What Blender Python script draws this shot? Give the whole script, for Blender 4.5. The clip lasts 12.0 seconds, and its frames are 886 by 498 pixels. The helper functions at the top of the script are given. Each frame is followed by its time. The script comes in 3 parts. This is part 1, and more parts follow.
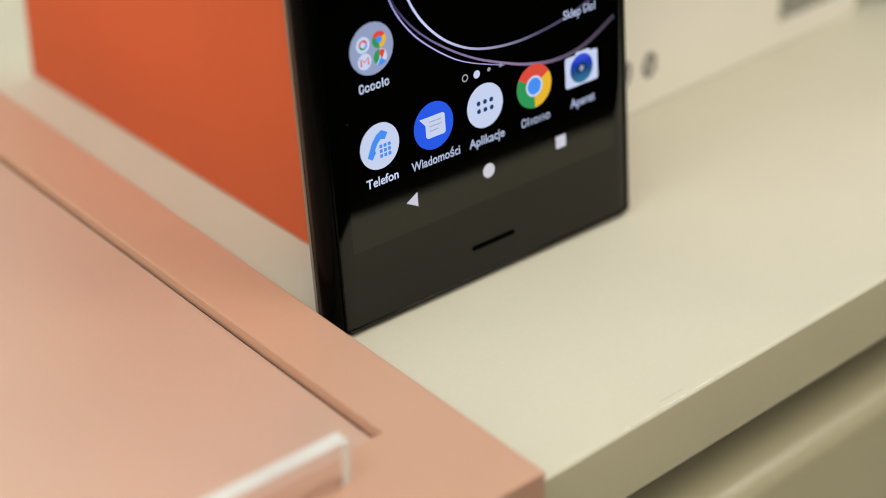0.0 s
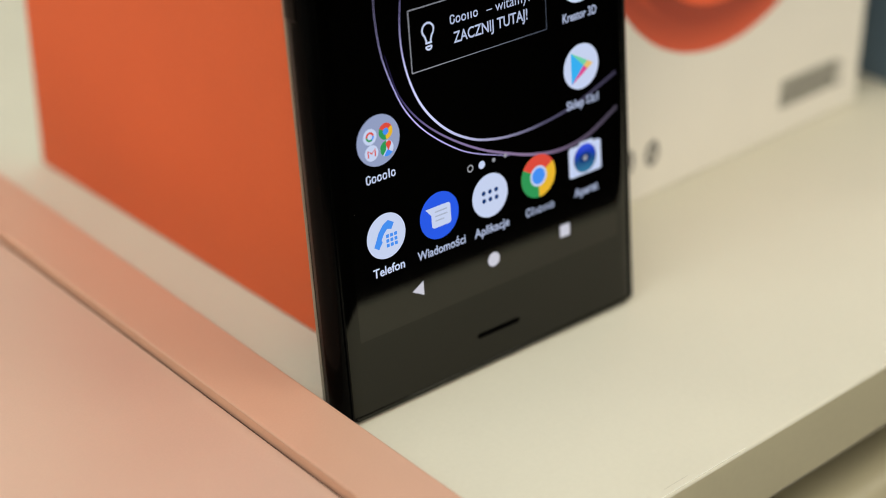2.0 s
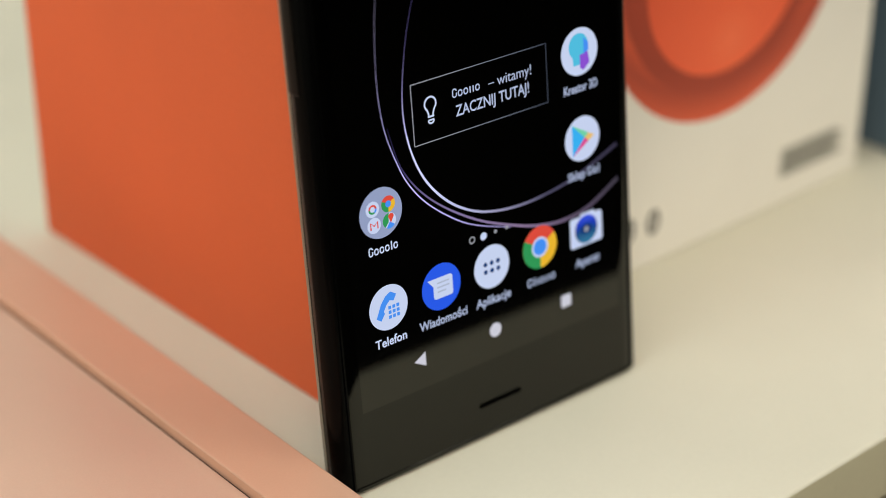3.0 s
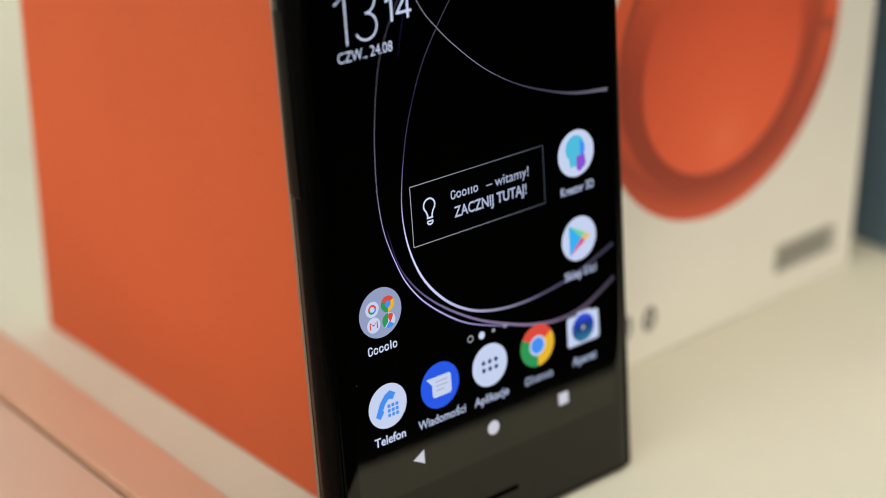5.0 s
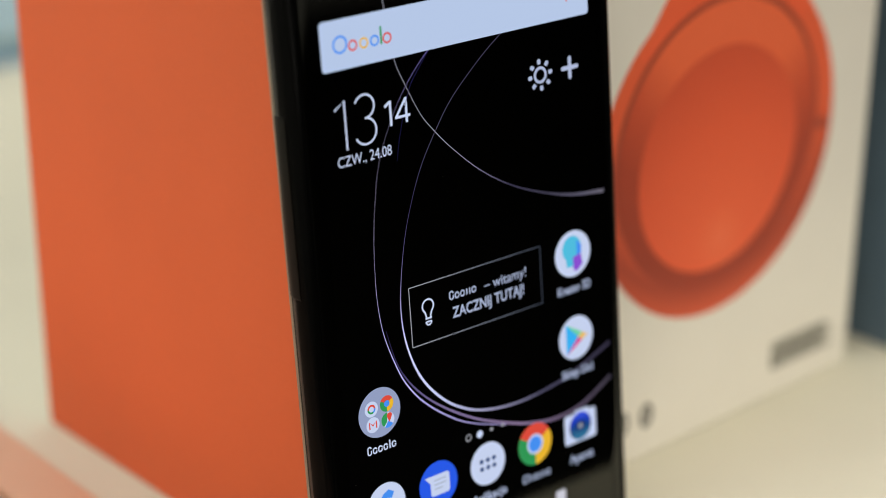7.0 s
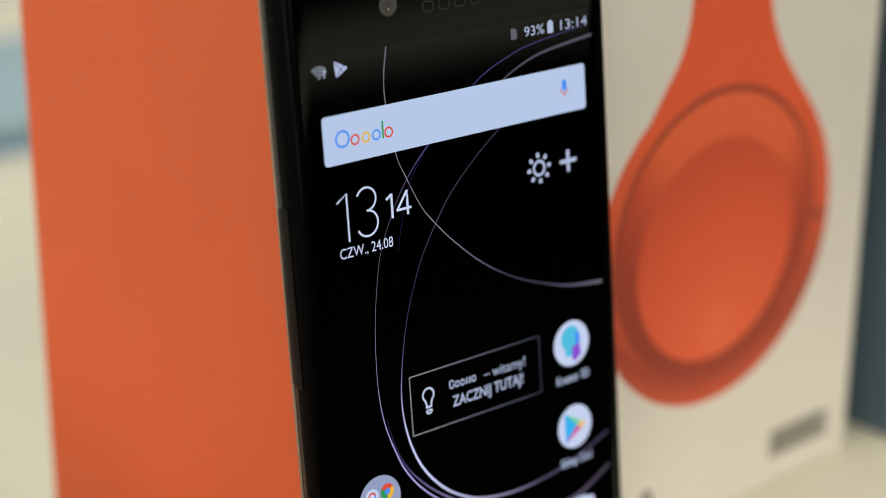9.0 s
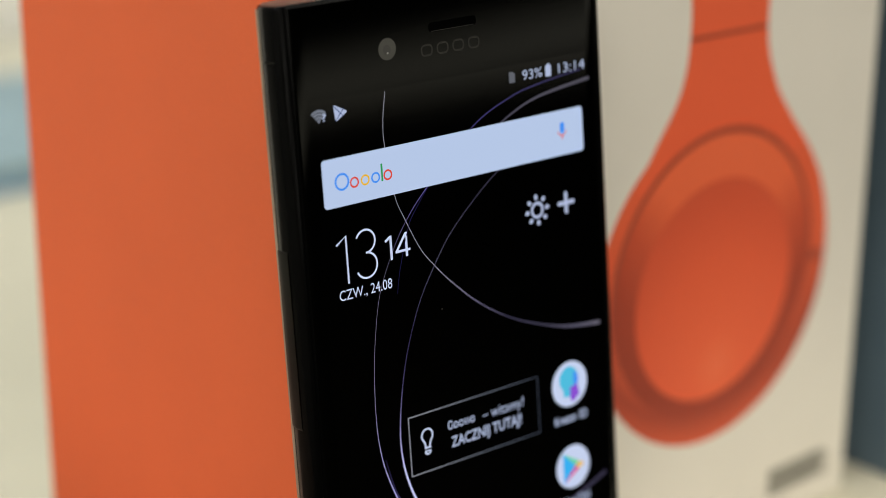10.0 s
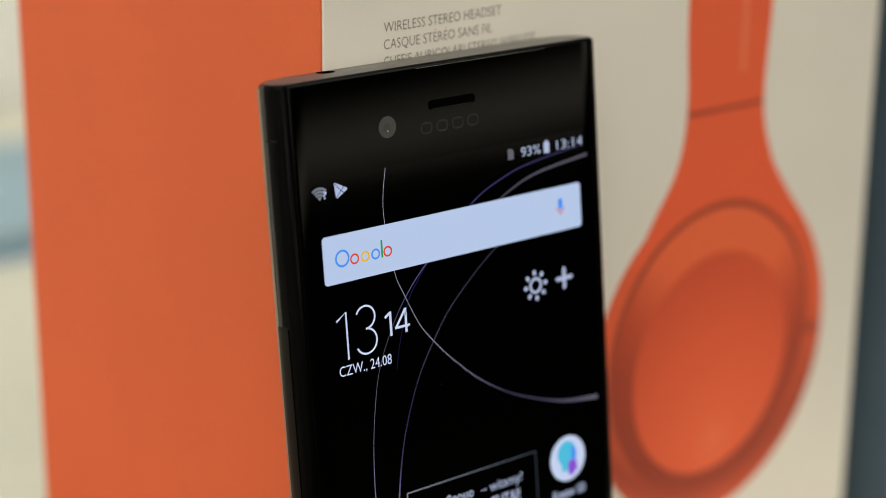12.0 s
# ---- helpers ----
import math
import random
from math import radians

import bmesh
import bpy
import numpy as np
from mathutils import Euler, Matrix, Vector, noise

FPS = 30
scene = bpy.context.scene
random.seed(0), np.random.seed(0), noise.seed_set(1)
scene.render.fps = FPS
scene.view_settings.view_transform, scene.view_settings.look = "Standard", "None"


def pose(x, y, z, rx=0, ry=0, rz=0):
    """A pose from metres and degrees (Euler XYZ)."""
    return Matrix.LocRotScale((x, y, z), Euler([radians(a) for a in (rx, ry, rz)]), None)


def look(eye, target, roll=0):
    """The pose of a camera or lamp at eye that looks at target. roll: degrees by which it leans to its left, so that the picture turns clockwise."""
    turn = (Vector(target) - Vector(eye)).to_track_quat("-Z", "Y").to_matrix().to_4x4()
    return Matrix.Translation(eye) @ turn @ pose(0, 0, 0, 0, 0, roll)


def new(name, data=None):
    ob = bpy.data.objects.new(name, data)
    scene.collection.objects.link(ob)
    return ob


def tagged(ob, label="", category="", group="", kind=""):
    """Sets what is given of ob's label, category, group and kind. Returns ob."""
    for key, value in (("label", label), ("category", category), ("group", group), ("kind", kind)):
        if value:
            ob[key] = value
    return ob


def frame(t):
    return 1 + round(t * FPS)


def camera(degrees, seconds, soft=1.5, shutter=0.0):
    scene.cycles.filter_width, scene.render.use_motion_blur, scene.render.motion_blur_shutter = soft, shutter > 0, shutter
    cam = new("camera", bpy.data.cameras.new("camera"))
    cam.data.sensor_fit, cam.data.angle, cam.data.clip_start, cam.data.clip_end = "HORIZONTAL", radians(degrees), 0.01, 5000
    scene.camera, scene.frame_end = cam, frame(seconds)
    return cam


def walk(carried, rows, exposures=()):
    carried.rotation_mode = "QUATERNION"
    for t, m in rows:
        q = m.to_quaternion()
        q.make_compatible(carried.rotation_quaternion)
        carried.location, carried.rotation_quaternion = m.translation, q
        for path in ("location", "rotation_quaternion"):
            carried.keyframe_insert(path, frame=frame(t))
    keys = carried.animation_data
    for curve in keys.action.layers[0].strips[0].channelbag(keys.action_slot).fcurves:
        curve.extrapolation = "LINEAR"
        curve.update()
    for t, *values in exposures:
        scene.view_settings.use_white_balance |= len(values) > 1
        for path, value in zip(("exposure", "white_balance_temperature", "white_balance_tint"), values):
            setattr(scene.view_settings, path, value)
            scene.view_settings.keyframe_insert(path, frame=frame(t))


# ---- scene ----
TOP = 0.90   # height of the counter top over the floor
cam = camera(26.26, 12.0, soft=0.6)
ROWS = [
    (0.0, -0.2093, -0.2150, 0.1906, -42.412, -31.669, 0.298),
    (0.5, -0.2096, -0.2149, 0.1907, -42.401, -31.157, 0.265),
    (1.0, -0.2101, -0.2153, 0.1912, -42.378, -30.631, 0.209),
    (1.5, -0.2107, -0.2159, 0.1923, -42.342, -30.020, 0.196),
    (2.0, -0.2113, -0.2165, 0.1942, -42.290, -29.310, 0.170),
    (2.5, -0.2114, -0.2168, 0.1969, -42.214, -28.456, 0.226),
    (3.0, -0.2114, -0.2170, 0.1982, -42.163, -27.719, 0.225),
    (3.2, -0.2116, -0.2172, 0.1986, -42.171, -27.465, 0.234),
    (4.8, -0.2133, -0.2187, 0.2021, -42.236, -25.455, 0.307),
    (5.0, -0.2135, -0.2189, 0.2025, -42.244, -25.153, 0.316),
    (5.5, -0.2141, -0.2190, 0.2037, -42.304, -24.653, 0.304),
    (6.0, -0.2143, -0.2194, 0.2046, -42.299, -24.071, 0.321),
    (6.5, -0.2148, -0.2202, 0.2057, -42.295, -23.369, 0.319),
    (7.0, -0.2155, -0.2208, 0.2069, -42.311, -22.613, 0.339),
    (7.2, -0.2158, -0.2213, 0.2072, -42.287, -22.227, 0.343),
    (8.8, -0.2178, -0.2249, 0.2099, -42.091, -20.312, 0.374),
    (9.0, -0.2181, -0.2254, 0.2102, -42.067, -20.086, 0.378),
    (9.5, -0.2187, -0.2265, 0.2112, -42.019, -19.546, 0.360),
    (10.0, -0.2191, -0.2272, 0.2121, -42.015, -19.019, 0.363),
    (10.5, -0.2195, -0.2273, 0.2131, -42.053, -18.490, 0.410),
    (11.0, -0.2198, -0.2269, 0.2144, -42.126, -17.995, 0.500),
    (11.5, -0.2197, -0.2266, 0.2149, -42.184, -17.564, 0.545),
    (12.0, -0.2208, -0.2275, 0.2153, -42.208, -17.173, 0.499),
]
walk(cam, [(t, pose(x, y, TOP + z, 90 + pitch, 0, yaw) @ pose(0, 0, 0, 0, 0, roll)) for t, x, y, z, yaw, pitch, roll in ROWS])
# the lens is focused on the phone and blurs what is nearer or farther
cam.data.dof.use_dof = True
cam.data.dof.focus_distance = 0.331
cam.data.dof.aperture_fstop = 7.6

# ---- light ----
world = bpy.data.worlds.new("world")
scene.world = world
world.use_nodes = True
world.node_tree.nodes["Background"].inputs[0].default_value = (1.0, 0.96, 0.86, 1)
world.node_tree.nodes["Background"].inputs[1].default_value = 0.43


def area(name, eye, target, sx, sy, watts, color):
    data = bpy.data.lights.new(name, "AREA")
    data.shape, data.size, data.size_y, data.energy, data.color = "RECTANGLE", sx, sy, watts, color
    ob = new(name, data)
    ob.matrix_world = look(eye, target)
    return ob


WARM = (1.0, 0.95, 0.85)
for lx, ly, watts in ((-1.2, -1.2, 31), (1.2, -1.2, 26), (-1.2, -3.6, 25), (1.2, -3.6, 25)):
    area("unseen_overhead_lamp", (lx, ly, 2.66), (lx, ly, 0), 1.2, 1.2, watts, WARM)
# unseen fill, added to brighten the left side and the background
area("unseen_overhead_lamp", (-1.6, -0.1, 2.66), (-1.6, -0.1, 0), 1.2, 0.8, 13, (0.84, 0.93, 1.0))
area("unseen_overhead_lamp", (0.3, 0.2, 2.66), (0.3, 0.2, 0), 1.6, 0.5, 11, (0.82, 0.92, 1.0))
# unseen fill, added to light the far end of the room
area("unseen_overhead_lamp", (9.2, -3.0, 2.66), (9.2, -3.0, 0), 2.0, 2.0, 90, WARM)
area("unseen_overhead_lamp", (-0.5, -7.8, 2.66), (-0.5, -7.8, 0), 2.0, 2.0, 90, WARM)


# ---- materials ----
def mat(name, color, rough=0.5, metal=0.0, vary=0.06, size=30.0, bump=0.0, fine=600.0, emit=None, power=1.0, coat=0.0, spec=0.5):
    """A surface: base colour with drifting tone at two scales, fine relief, and light where it glows."""
    m = bpy.data.materials.new(name)
    m.use_nodes = True
    nt = m.node_tree
    b = nt.nodes["Principled BSDF"]
    b.inputs["Roughness"].default_value = rough
    b.inputs["Metallic"].default_value = metal
    b.inputs["Coat Weight"].default_value = coat
    b.inputs["Specular IOR Level"].default_value = spec
    b.inputs["Base Color"].default_value = (*color, 1)
    if emit:
        b.inputs["Emission Color"].default_value = (*emit, 1)
        b.inputs["Emission Strength"].default_value = power
    if vary > 0:
        tc = nt.nodes.new("ShaderNodeTexCoord")
        big = nt.nodes.new("ShaderNodeTexNoise")
        big.inputs["Scale"].default_value = size
        big.inputs["Detail"].default_value = 4
        small = nt.nodes.new("ShaderNodeTexNoise")
        small.inputs["Scale"].default_value = fine
        small.inputs["Detail"].default_value = 3
        add = nt.nodes.new("ShaderNodeMath")
        add.operation = "MULTIPLY_ADD"
        add.inputs[1].default_value = 0.25
        ramp = nt.nodes.new("ShaderNodeValToRGB")
        e = ramp.color_ramp.elements
        e[0].position, e[1].position = 0.45, 0.8
        e[0].color = (*[c * (1 - vary) for c in color], 1)
        e[1].color = (*[min(1, c * (1 + vary)) for c in color], 1)
        for n in (big, small):
            nt.links.new(tc.outputs["Object"], n.inputs["Vector"])
        nt.links.new(small.outputs["Fac"], add.inputs[0])
        nt.links.new(big.outputs["Fac"], add.inputs[2])
        nt.links.new(add.outputs[0], ramp.inputs[0])
        nt.links.new(ramp.outputs[0], b.inputs["Base Color"])
        rr = nt.nodes.new("ShaderNodeMapRange")
        rr.inputs["To Min"].default_value, rr.inputs["To Max"].default_value = rough * 0.9, min(1, rough * 1.12)
        nt.links.new(big.outputs["Fac"], rr.inputs["Value"])
        nt.links.new(rr.outputs["Result"], b.inputs["Roughness"])
        if bump > 0:
            bp = nt.nodes.new("ShaderNodeBump")
            bp.inputs["Strength"].default_value = bump
            bp.inputs["Distance"].default_value = 0.0002
            nt.links.new(small.outputs["Fac"], bp.inputs["Height"])
            nt.links.new(bp.outputs[0], b.inputs["Normal"])
    return m


def glow(name, color, power=1.0):
    """A lit patch of the phone's display, under the same glossy glass."""
    return mat(name, (0.0, 0.0, 0.0), rough=0.08, vary=0, spec=0.2, emit=color, power=power)


def glow_ramp(name, axis, stops, power=1.0):
    """A lit patch whose colour changes along the display; stops: (centimetres, colour)."""
    m = glow(name, (1, 1, 1), power)
    nt = m.node_tree
    tc = nt.nodes.new("ShaderNodeTexCoord")
    sep = nt.nodes.new("ShaderNodeSeparateXYZ")
    mr = nt.nodes.new("ShaderNodeMapRange")
    lo, hi = stops[0][0], stops[-1][0]
    mr.inputs["From Min"].default_value, mr.inputs["From Max"].default_value = lo / 100, hi / 100
    ramp = nt.nodes.new("ShaderNodeValToRGB")
    e = ramp.color_ramp.elements
    while len(e) < len(stops):
        e.new(0.5)
    for k, (at, col) in enumerate(stops):
        e[k].position, e[k].color = (at - lo) / (hi - lo), (*col, 1)
    nt.links.new(tc.outputs["Object"], sep.inputs[0])
    nt.links.new(sep.outputs[axis], mr.inputs["Value"])
    nt.links.new(mr.outputs["Result"], ramp.inputs[0])
    nt.links.new(ramp.outputs[0], nt.nodes["Principled BSDF"].inputs["Emission Color"])
    return m


def printed(name, centre, stops, rough=0.45):
    """Printed ink whose tone runs outward from a centre (centimetres on the panel)."""
    m = mat(name, (0.5, 0.1, 0.05), rough, vary=0, spec=0.25)
    nt = m.node_tree
    tc = nt.nodes.new("ShaderNodeTexCoord")
    dist = nt.nodes.new("ShaderNodeVectorMath")
    dist.operation = "DISTANCE"
    dist.inputs[1].default_value = (centre[0] / 100, 0, centre[1] / 100)
    flat_ = nt.nodes.new("ShaderNodeVectorMath")
    flat_.operation = "MULTIPLY"
    flat_.inputs[1].default_value = (1, 0, 1)
    mr = nt.nodes.new("ShaderNodeMapRange")
    lo, hi = stops[0][0], stops[-1][0]
    mr.inputs["From Min"].default_value, mr.inputs["From Max"].default_value = lo / 100, hi / 100
    ramp = nt.nodes.new("ShaderNodeValToRGB")
    e = ramp.color_ramp.elements
    while len(e) < len(stops):
        e.new(0.5)
    for k, (at, col) in enumerate(stops):
        e[k].position, e[k].color = (at - lo) / (hi - lo), (*col, 1)
    nt.links.new(tc.outputs["Object"], flat_.inputs[0])
    nt.links.new(flat_.outputs[0], dist.inputs[0])
    nt.links.new(dist.outputs["Value"], mr.inputs["Value"])
    nt.links.new(mr.outputs["Result"], ramp.inputs[0])
    nt.links.new(ramp.outputs[0], nt.nodes["Principled BSDF"].inputs["Base Color"])
    return m


CREAM = mat("cream_laminate", (0.588, 0.548, 0.428), 0.55, spec=0.3, vary=0.04, size=14, bump=0.05, fine=900)
# same cream as the top, darkened for the shade on the front face
EDGE_SHADE = mat("shaded_cream_edge", (0.53, 0.48, 0.32), 0.45, vary=0.05, size=20, bump=0.05)
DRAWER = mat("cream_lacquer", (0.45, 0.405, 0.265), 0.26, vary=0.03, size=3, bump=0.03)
# dark colour stands in for a dim room in the phone's reflection
DARK_WALL = mat("dim_room_wall", (0.03, 0.03, 0.028), 0.8, spec=0.1, vary=0.05, size=3, bump=0.1, fine=200)
WALL = mat("wall_paint", (0.80, 0.78, 0.72), 0.8, vary=0.03, size=3, bump=0.1, fine=200)
FLOOR = mat("dark_floor", (0.012, 0.0115, 0.011), 0.85, spec=0.05, vary=0.2, size=4, bump=0.1, fine=80)
CEIL = mat("ceiling_paint", (0.82, 0.82, 0.80), 0.85, vary=0.02, size=3)
PINK = mat("pink_anodised", (0.61, 0.350, 0.236), 0.45, metal=0.18, vary=0.05, size=12, bump=0.12, fine=2500)
PINK_PANEL = mat("pink_anodised_panel", (0.64, 0.435, 0.328), 0.42, metal=0.35, vary=0.05, size=12, bump=0.12, fine=2500)
ACRYL = mat("clear_acrylic", (1, 1, 1), 0.05, vary=0)
ACRYL.node_tree.nodes["Principled BSDF"].inputs["Transmission Weight"].default_value = 1.0
ACRYL.node_tree.nodes["Principled BSDF"].inputs["IOR"].default_value = 1.15
ACRYL_EDGE = mat("frosted_acrylic_edge", (0.76, 0.74, 0.69), 0.5, vary=0.08, size=80)
ACRYL_EDGE.node_tree.nodes["Principled BSDF"].inputs["Transmission Weight"].default_value = 0.2
CARD = mat("cream_card", (0.80, 0.755, 0.665), 0.5, vary=0.035, size=16, bump=0.04, fine=1500)
ORANGE = mat("orange_card", (0.672, 0.125, 0.042), 0.6, spec=0.22, vary=0.05, size=14, bump=0.04, fine=1500)
INK = mat("grey_ink", (0.10, 0.095, 0.085), 0.5, vary=0)
INK_GREY = mat("pale_grey_ink", (0.15, 0.145, 0.115), 0.5, vary=0)
ARM = printed("printed_arm", (9.0 + 1.9, 20), [(4, (0.83, 0.138, 0.058)), (9, (0.86, 0.132, 0.053)), (14, (0.84, 0.126, 0.051))])
RING = mat("printed_ring", (0.40, 0.068, 0.034), 0.45, vary=0)
SLATE = mat("slate_card", (0.085, 0.128, 0.165), 0.4, vary=0.12, size=18)
BLUE = mat("blue_card", (0.20, 0.34, 0.50), 0.6, vary=0.12, size=12)
PALE_BLUE = mat("pale_blue_card", (0.26, 0.36, 0.40), 0.6, vary=0.12, size=12)
SHEEN = mat("polished_black_metal", (0.004, 0.004, 0.0036), 0.25, metal=0.0, spec=0.28, vary=0.15, size=120, bump=0.05, fine=3000)
BLACK = mat("black_metal", (0.0010, 0.0010, 0.0009), 0.22, metal=0.0, spec=0.045, vary=0.15, size=120, bump=0.05, fine=3000)
# light reflected by the phone's top end is put into a paler base
TOP_LIT = mat("black_top_lit", (0.085, 0.078, 0.066), 0.38, metal=0.0, spec=0.5, vary=0.1, size=120, bump=0.05, fine=3000)
GLASS = mat("black_glass", (0.0, 0.0, 0.0), 0.05, vary=0, spec=0.40)
PANEL = mat("display_glass", (0.0, 0.0, 0.0), 0.06, vary=0, spec=0.54)
for coated in (GLASS, PANEL):
    coated.node_tree.nodes["Principled BSDF"].inputs["Specular Tint"].default_value = (1.0, 0.99, 0.86, 1)
VOID = mat("matte_black", (0.001, 0.001, 0.001), 0.9, vary=0, spec=0.0)
LENS = mat("lens_ring", (0.075, 0.074, 0.066), 0.25, vary=0)
LENS_DARK = mat("lens_glass", (0.055, 0.055, 0.05), 0.1, vary=0)
SILVER = mat("dim_silver", (0.028, 0.027, 0.024), 0.3, vary=0)

G_WHITE = glow("display_white", (0.66, 0.75, 1.0), 0.85)
G_BAR = glow("display_search", (0.475, 0.585, 0.81), 0.98)
G_SOFT = glow("display_soft_white", (0.46, 0.53, 0.74), 0.9)
G_DIM = glow("display_dim", (0.16, 0.17, 0.2), 0.7)

G_FOLDER = glow("display_folder", (0.30, 0.355, 0.55), 0.95)
G_BLUE = glow("display_blue", (0.022, 0.10, 0.78), 1.0)
G_SKY = glow("display_sky_blue", (0.06, 0.27, 0.86), 1.0)
G_RED = glow("display_red", (0.70, 0.07, 0.045), 1.0)
G_GREEN = glow("display_green", (0.03, 0.30, 0.09), 1.0)
G_YELLOW = glow("display_yellow", (0.80, 0.46, 0.03), 1.0)
G_NAVY = glow("display_navy", (0.01, 0.04, 0.16), 1.0)
G_CYAN = glow("display_cyan", (0.08, 0.5, 0.72), 1.0)
G_PURPLE = glow("display_purple", (0.25, 0.08, 0.62), 1.0)
G_PALE_GREY = glow("display_pale_grey", (0.42, 0.48, 0.62), 0.9)
G_GREY = glow("display_grey", (0.35, 0.36, 0.40), 0.9)
G_LINE = glow_ramp("display_outline", 0, [(-1.6, (0.34, 0.35, 0.40)), (0.2, (0.16, 0.18, 0.23)), (1.6, (0.05, 0.06, 0.085))])
L_UPPER = glow_ramp("display_line_upper", 2, [(3.5, (0.42, 0.36, 0.72)), (6.0, (0.46, 0.44, 0.88)), (7.5, (0.33, 0.30, 0.52)), (8.6, (0.22, 0.20, 0.30)), (10.0, (0.13, 0.12, 0.18)), (11.3, (0.13, 0.105, 0.30)), (12.2, (0.06, 0.05, 0.17)), (13.2, (0.02, 0.02, 0.04))])
L_FAINT = glow("display_line_blue", (0.014, 0.012, 0.06), 1.0)
L_BRIGHT = glow_ramp("display_line_bright", 0, [(-2.4, (0.55, 0.55, 0.95)), (-1.2, (0.62, 0.66, 0.98)), (0.2, (0.32, 0.31, 0.48)), (1.4, (0.075, 0.07, 0.125)), (3.3, (0.035, 0.03, 0.055))])
L_VIOLET = glow_ramp("display_line_violet", 0, [(-2.2, (0.004, 0.003, 0.014)), (-1.85, (0.04, 0.032, 0.10)), (-1.6, (0.10, 0.08, 0.20)), (-0.8, (0.22, 0.17, 0.34)), (0.8, (0.27, 0.19, 0.33)), (2.0, (0.115, 0.085, 0.14)), (3.3, (0.045, 0.04, 0.055))])
L_WHITE = glow_ramp("display_line_white", 0, [(-1.7, (0.42, 0.42, 0.50)), (-0.8, (0.36, 0.35, 0.44)), (0.1, (0.22, 0.20, 0.32)), (0.9, (0.05, 0.045, 0.085)), (1.8, (0.05, 0.046, 0.075)), (2.7, (0.10, 0.094, 0.14)), (3.3, (0.15, 0.14, 0.18))])


# ---- builders (centimetres in, metres out) ----
def part(name, bm, material, parent, label=""):
    me = bpy.data.meshes.new(name)
    bmesh.ops.scale(bm, vec=(0.01, 0.01, 0.01), verts=bm.verts)
    bm.to_mesh(me)
    bm.free()
    for m in (material if isinstance(material, (list, tuple)) else [material]):
        me.materials.append(m)
    ob = new(name, me)
    ob.parent = parent
    if label:
        tagged(ob, label)
    return ob


def thing(name, x, y, z, rz=0.0, rx=0.0):
    ob = new(name)
    ob.empty_display_size = 0.02
    ob.matrix_world = pose(x / 100, y / 100, TOP + z / 100, 0, 0, rz) @ pose(0, 0, 0, rx, 0, 0)
    return ob


def smooth(ob, angle=40):
    me = ob.data
    me.polygons.foreach_set("use_smooth", [True] * len(me.polygons))
    me.set_sharp_from_angle(angle=radians(angle))
    return ob


def crisp(ob):
    """Smooth only the narrow bevels; the broad faces stay truly flat."""
    polys = ob.data.polygons
    most = max(p.area for p in polys)
    polys.foreach_set("use_smooth", [p.area < 0.05 * most and max(abs(c) for c in p.normal) < 0.999 for p in polys])
    return ob


def block(x0, x1, y0, y1, z0, z1, bevel=0.0, seg=3):
    bm = bmesh.new()
    bmesh.ops.create_cube(bm, size=1)
    bmesh.ops.scale(bm, vec=(x1 - x0, y1 - y0, z1 - z0), verts=bm.verts)
    bmesh.ops.translate(bm, vec=((x0 + x1) / 2, (y0 + y1) / 2, (z0 + z1) / 2), verts=bm.verts)
    if bevel:
        bmesh.ops.bevel(bm, geom=bm.edges[:], offset=bevel, segments=seg, profile=0.5, affect="EDGES")
    return bm


def prism(profile, x0, x1):
    """A profile of (y, z) drawn out along x."""
    bm = bmesh.new()
    a = [bm.verts.new((x0, y, z)) for y, z in profile]
    b = [bm.verts.new((x1, y, z)) for y, z in profile]
    n = len(profile)
    for k in range(n):
        bm.faces.new((a[k], a[(k + 1) % n], b[(k + 1) % n], b[k]))
    bm.faces.new(a[::-1]), bm.faces.new(b)
    bmesh.ops.recalc_face_normals(bm, faces=bm.faces)
    return bm


def flat(outline, y):
    """A flat shape in the x-z plane at depth y."""
    bm = bmesh.new()
    bm.faces.new([bm.verts.new((x, y, z)) for x, z in outline])
    bmesh.ops.recalc_face_normals(bm, faces=bm.faces)
    for fc in bm.faces:
        if fc.normal.y > 0:
            fc.normal_flip()
    return bm


def arc(cx, cz, r, a0=0.0, a1=360.0, n=40, rz=None):
    rz = r if rz is None else rz
    closed = abs(a1 - a0 - 360) < 1e-6
    k = n if closed else n + 1
    return [(cx + r * math.cos(radians(a0 + (a1 - a0) * i / n)), cz + rz * math.sin(radians(a0 + (a1 - a0) * i / n))) for i in range(k)]


def rrect(x0, x1, z0, z1, r, n=6):
    out = []
    for cx, cz, a in ((x1 - r, z1 - r, 0), (x0 + r, z1 - r, 90), (x0 + r, z0 + r, 180), (x1 - r, z0 + r, 270)):
        out += arc(cx, cz, r, a, a + 90, n)
    return out


def band(points, widths, y):
    """A flat stroke of changing width along points (x, z)."""
    bm = bmesh.new()
    n, rows = len(points), []
    for k, (x, z) in enumerate(points):
        a, b = points[max(k - 1, 0)], points[min(k + 1, n - 1)]
        d = Vector((b[0] - a[0], b[1] - a[1])).normalized()
        at = k / (n - 1) * (len(widths) - 1)
        j = min(int(at), len(widths) - 2) if len(widths) > 1 else 0
        w = widths[0] if len(widths) == 1 else widths[j] + (widths[j + 1] - widths[j]) * (at - j)
        rows.append([bm.verts.new((x - d.y * w / 2 * s, y, z + d.x * w / 2 * s)) for s in (1, -1)])
    for p, q in zip(rows, rows[1:]):
        bm.faces.new((p[0], p[1], q[1], q[0]))
    for fc in bm.faces:
        fc.normal_update()
        if fc.normal.y > 0:
            fc.normal_flip()
    return bm


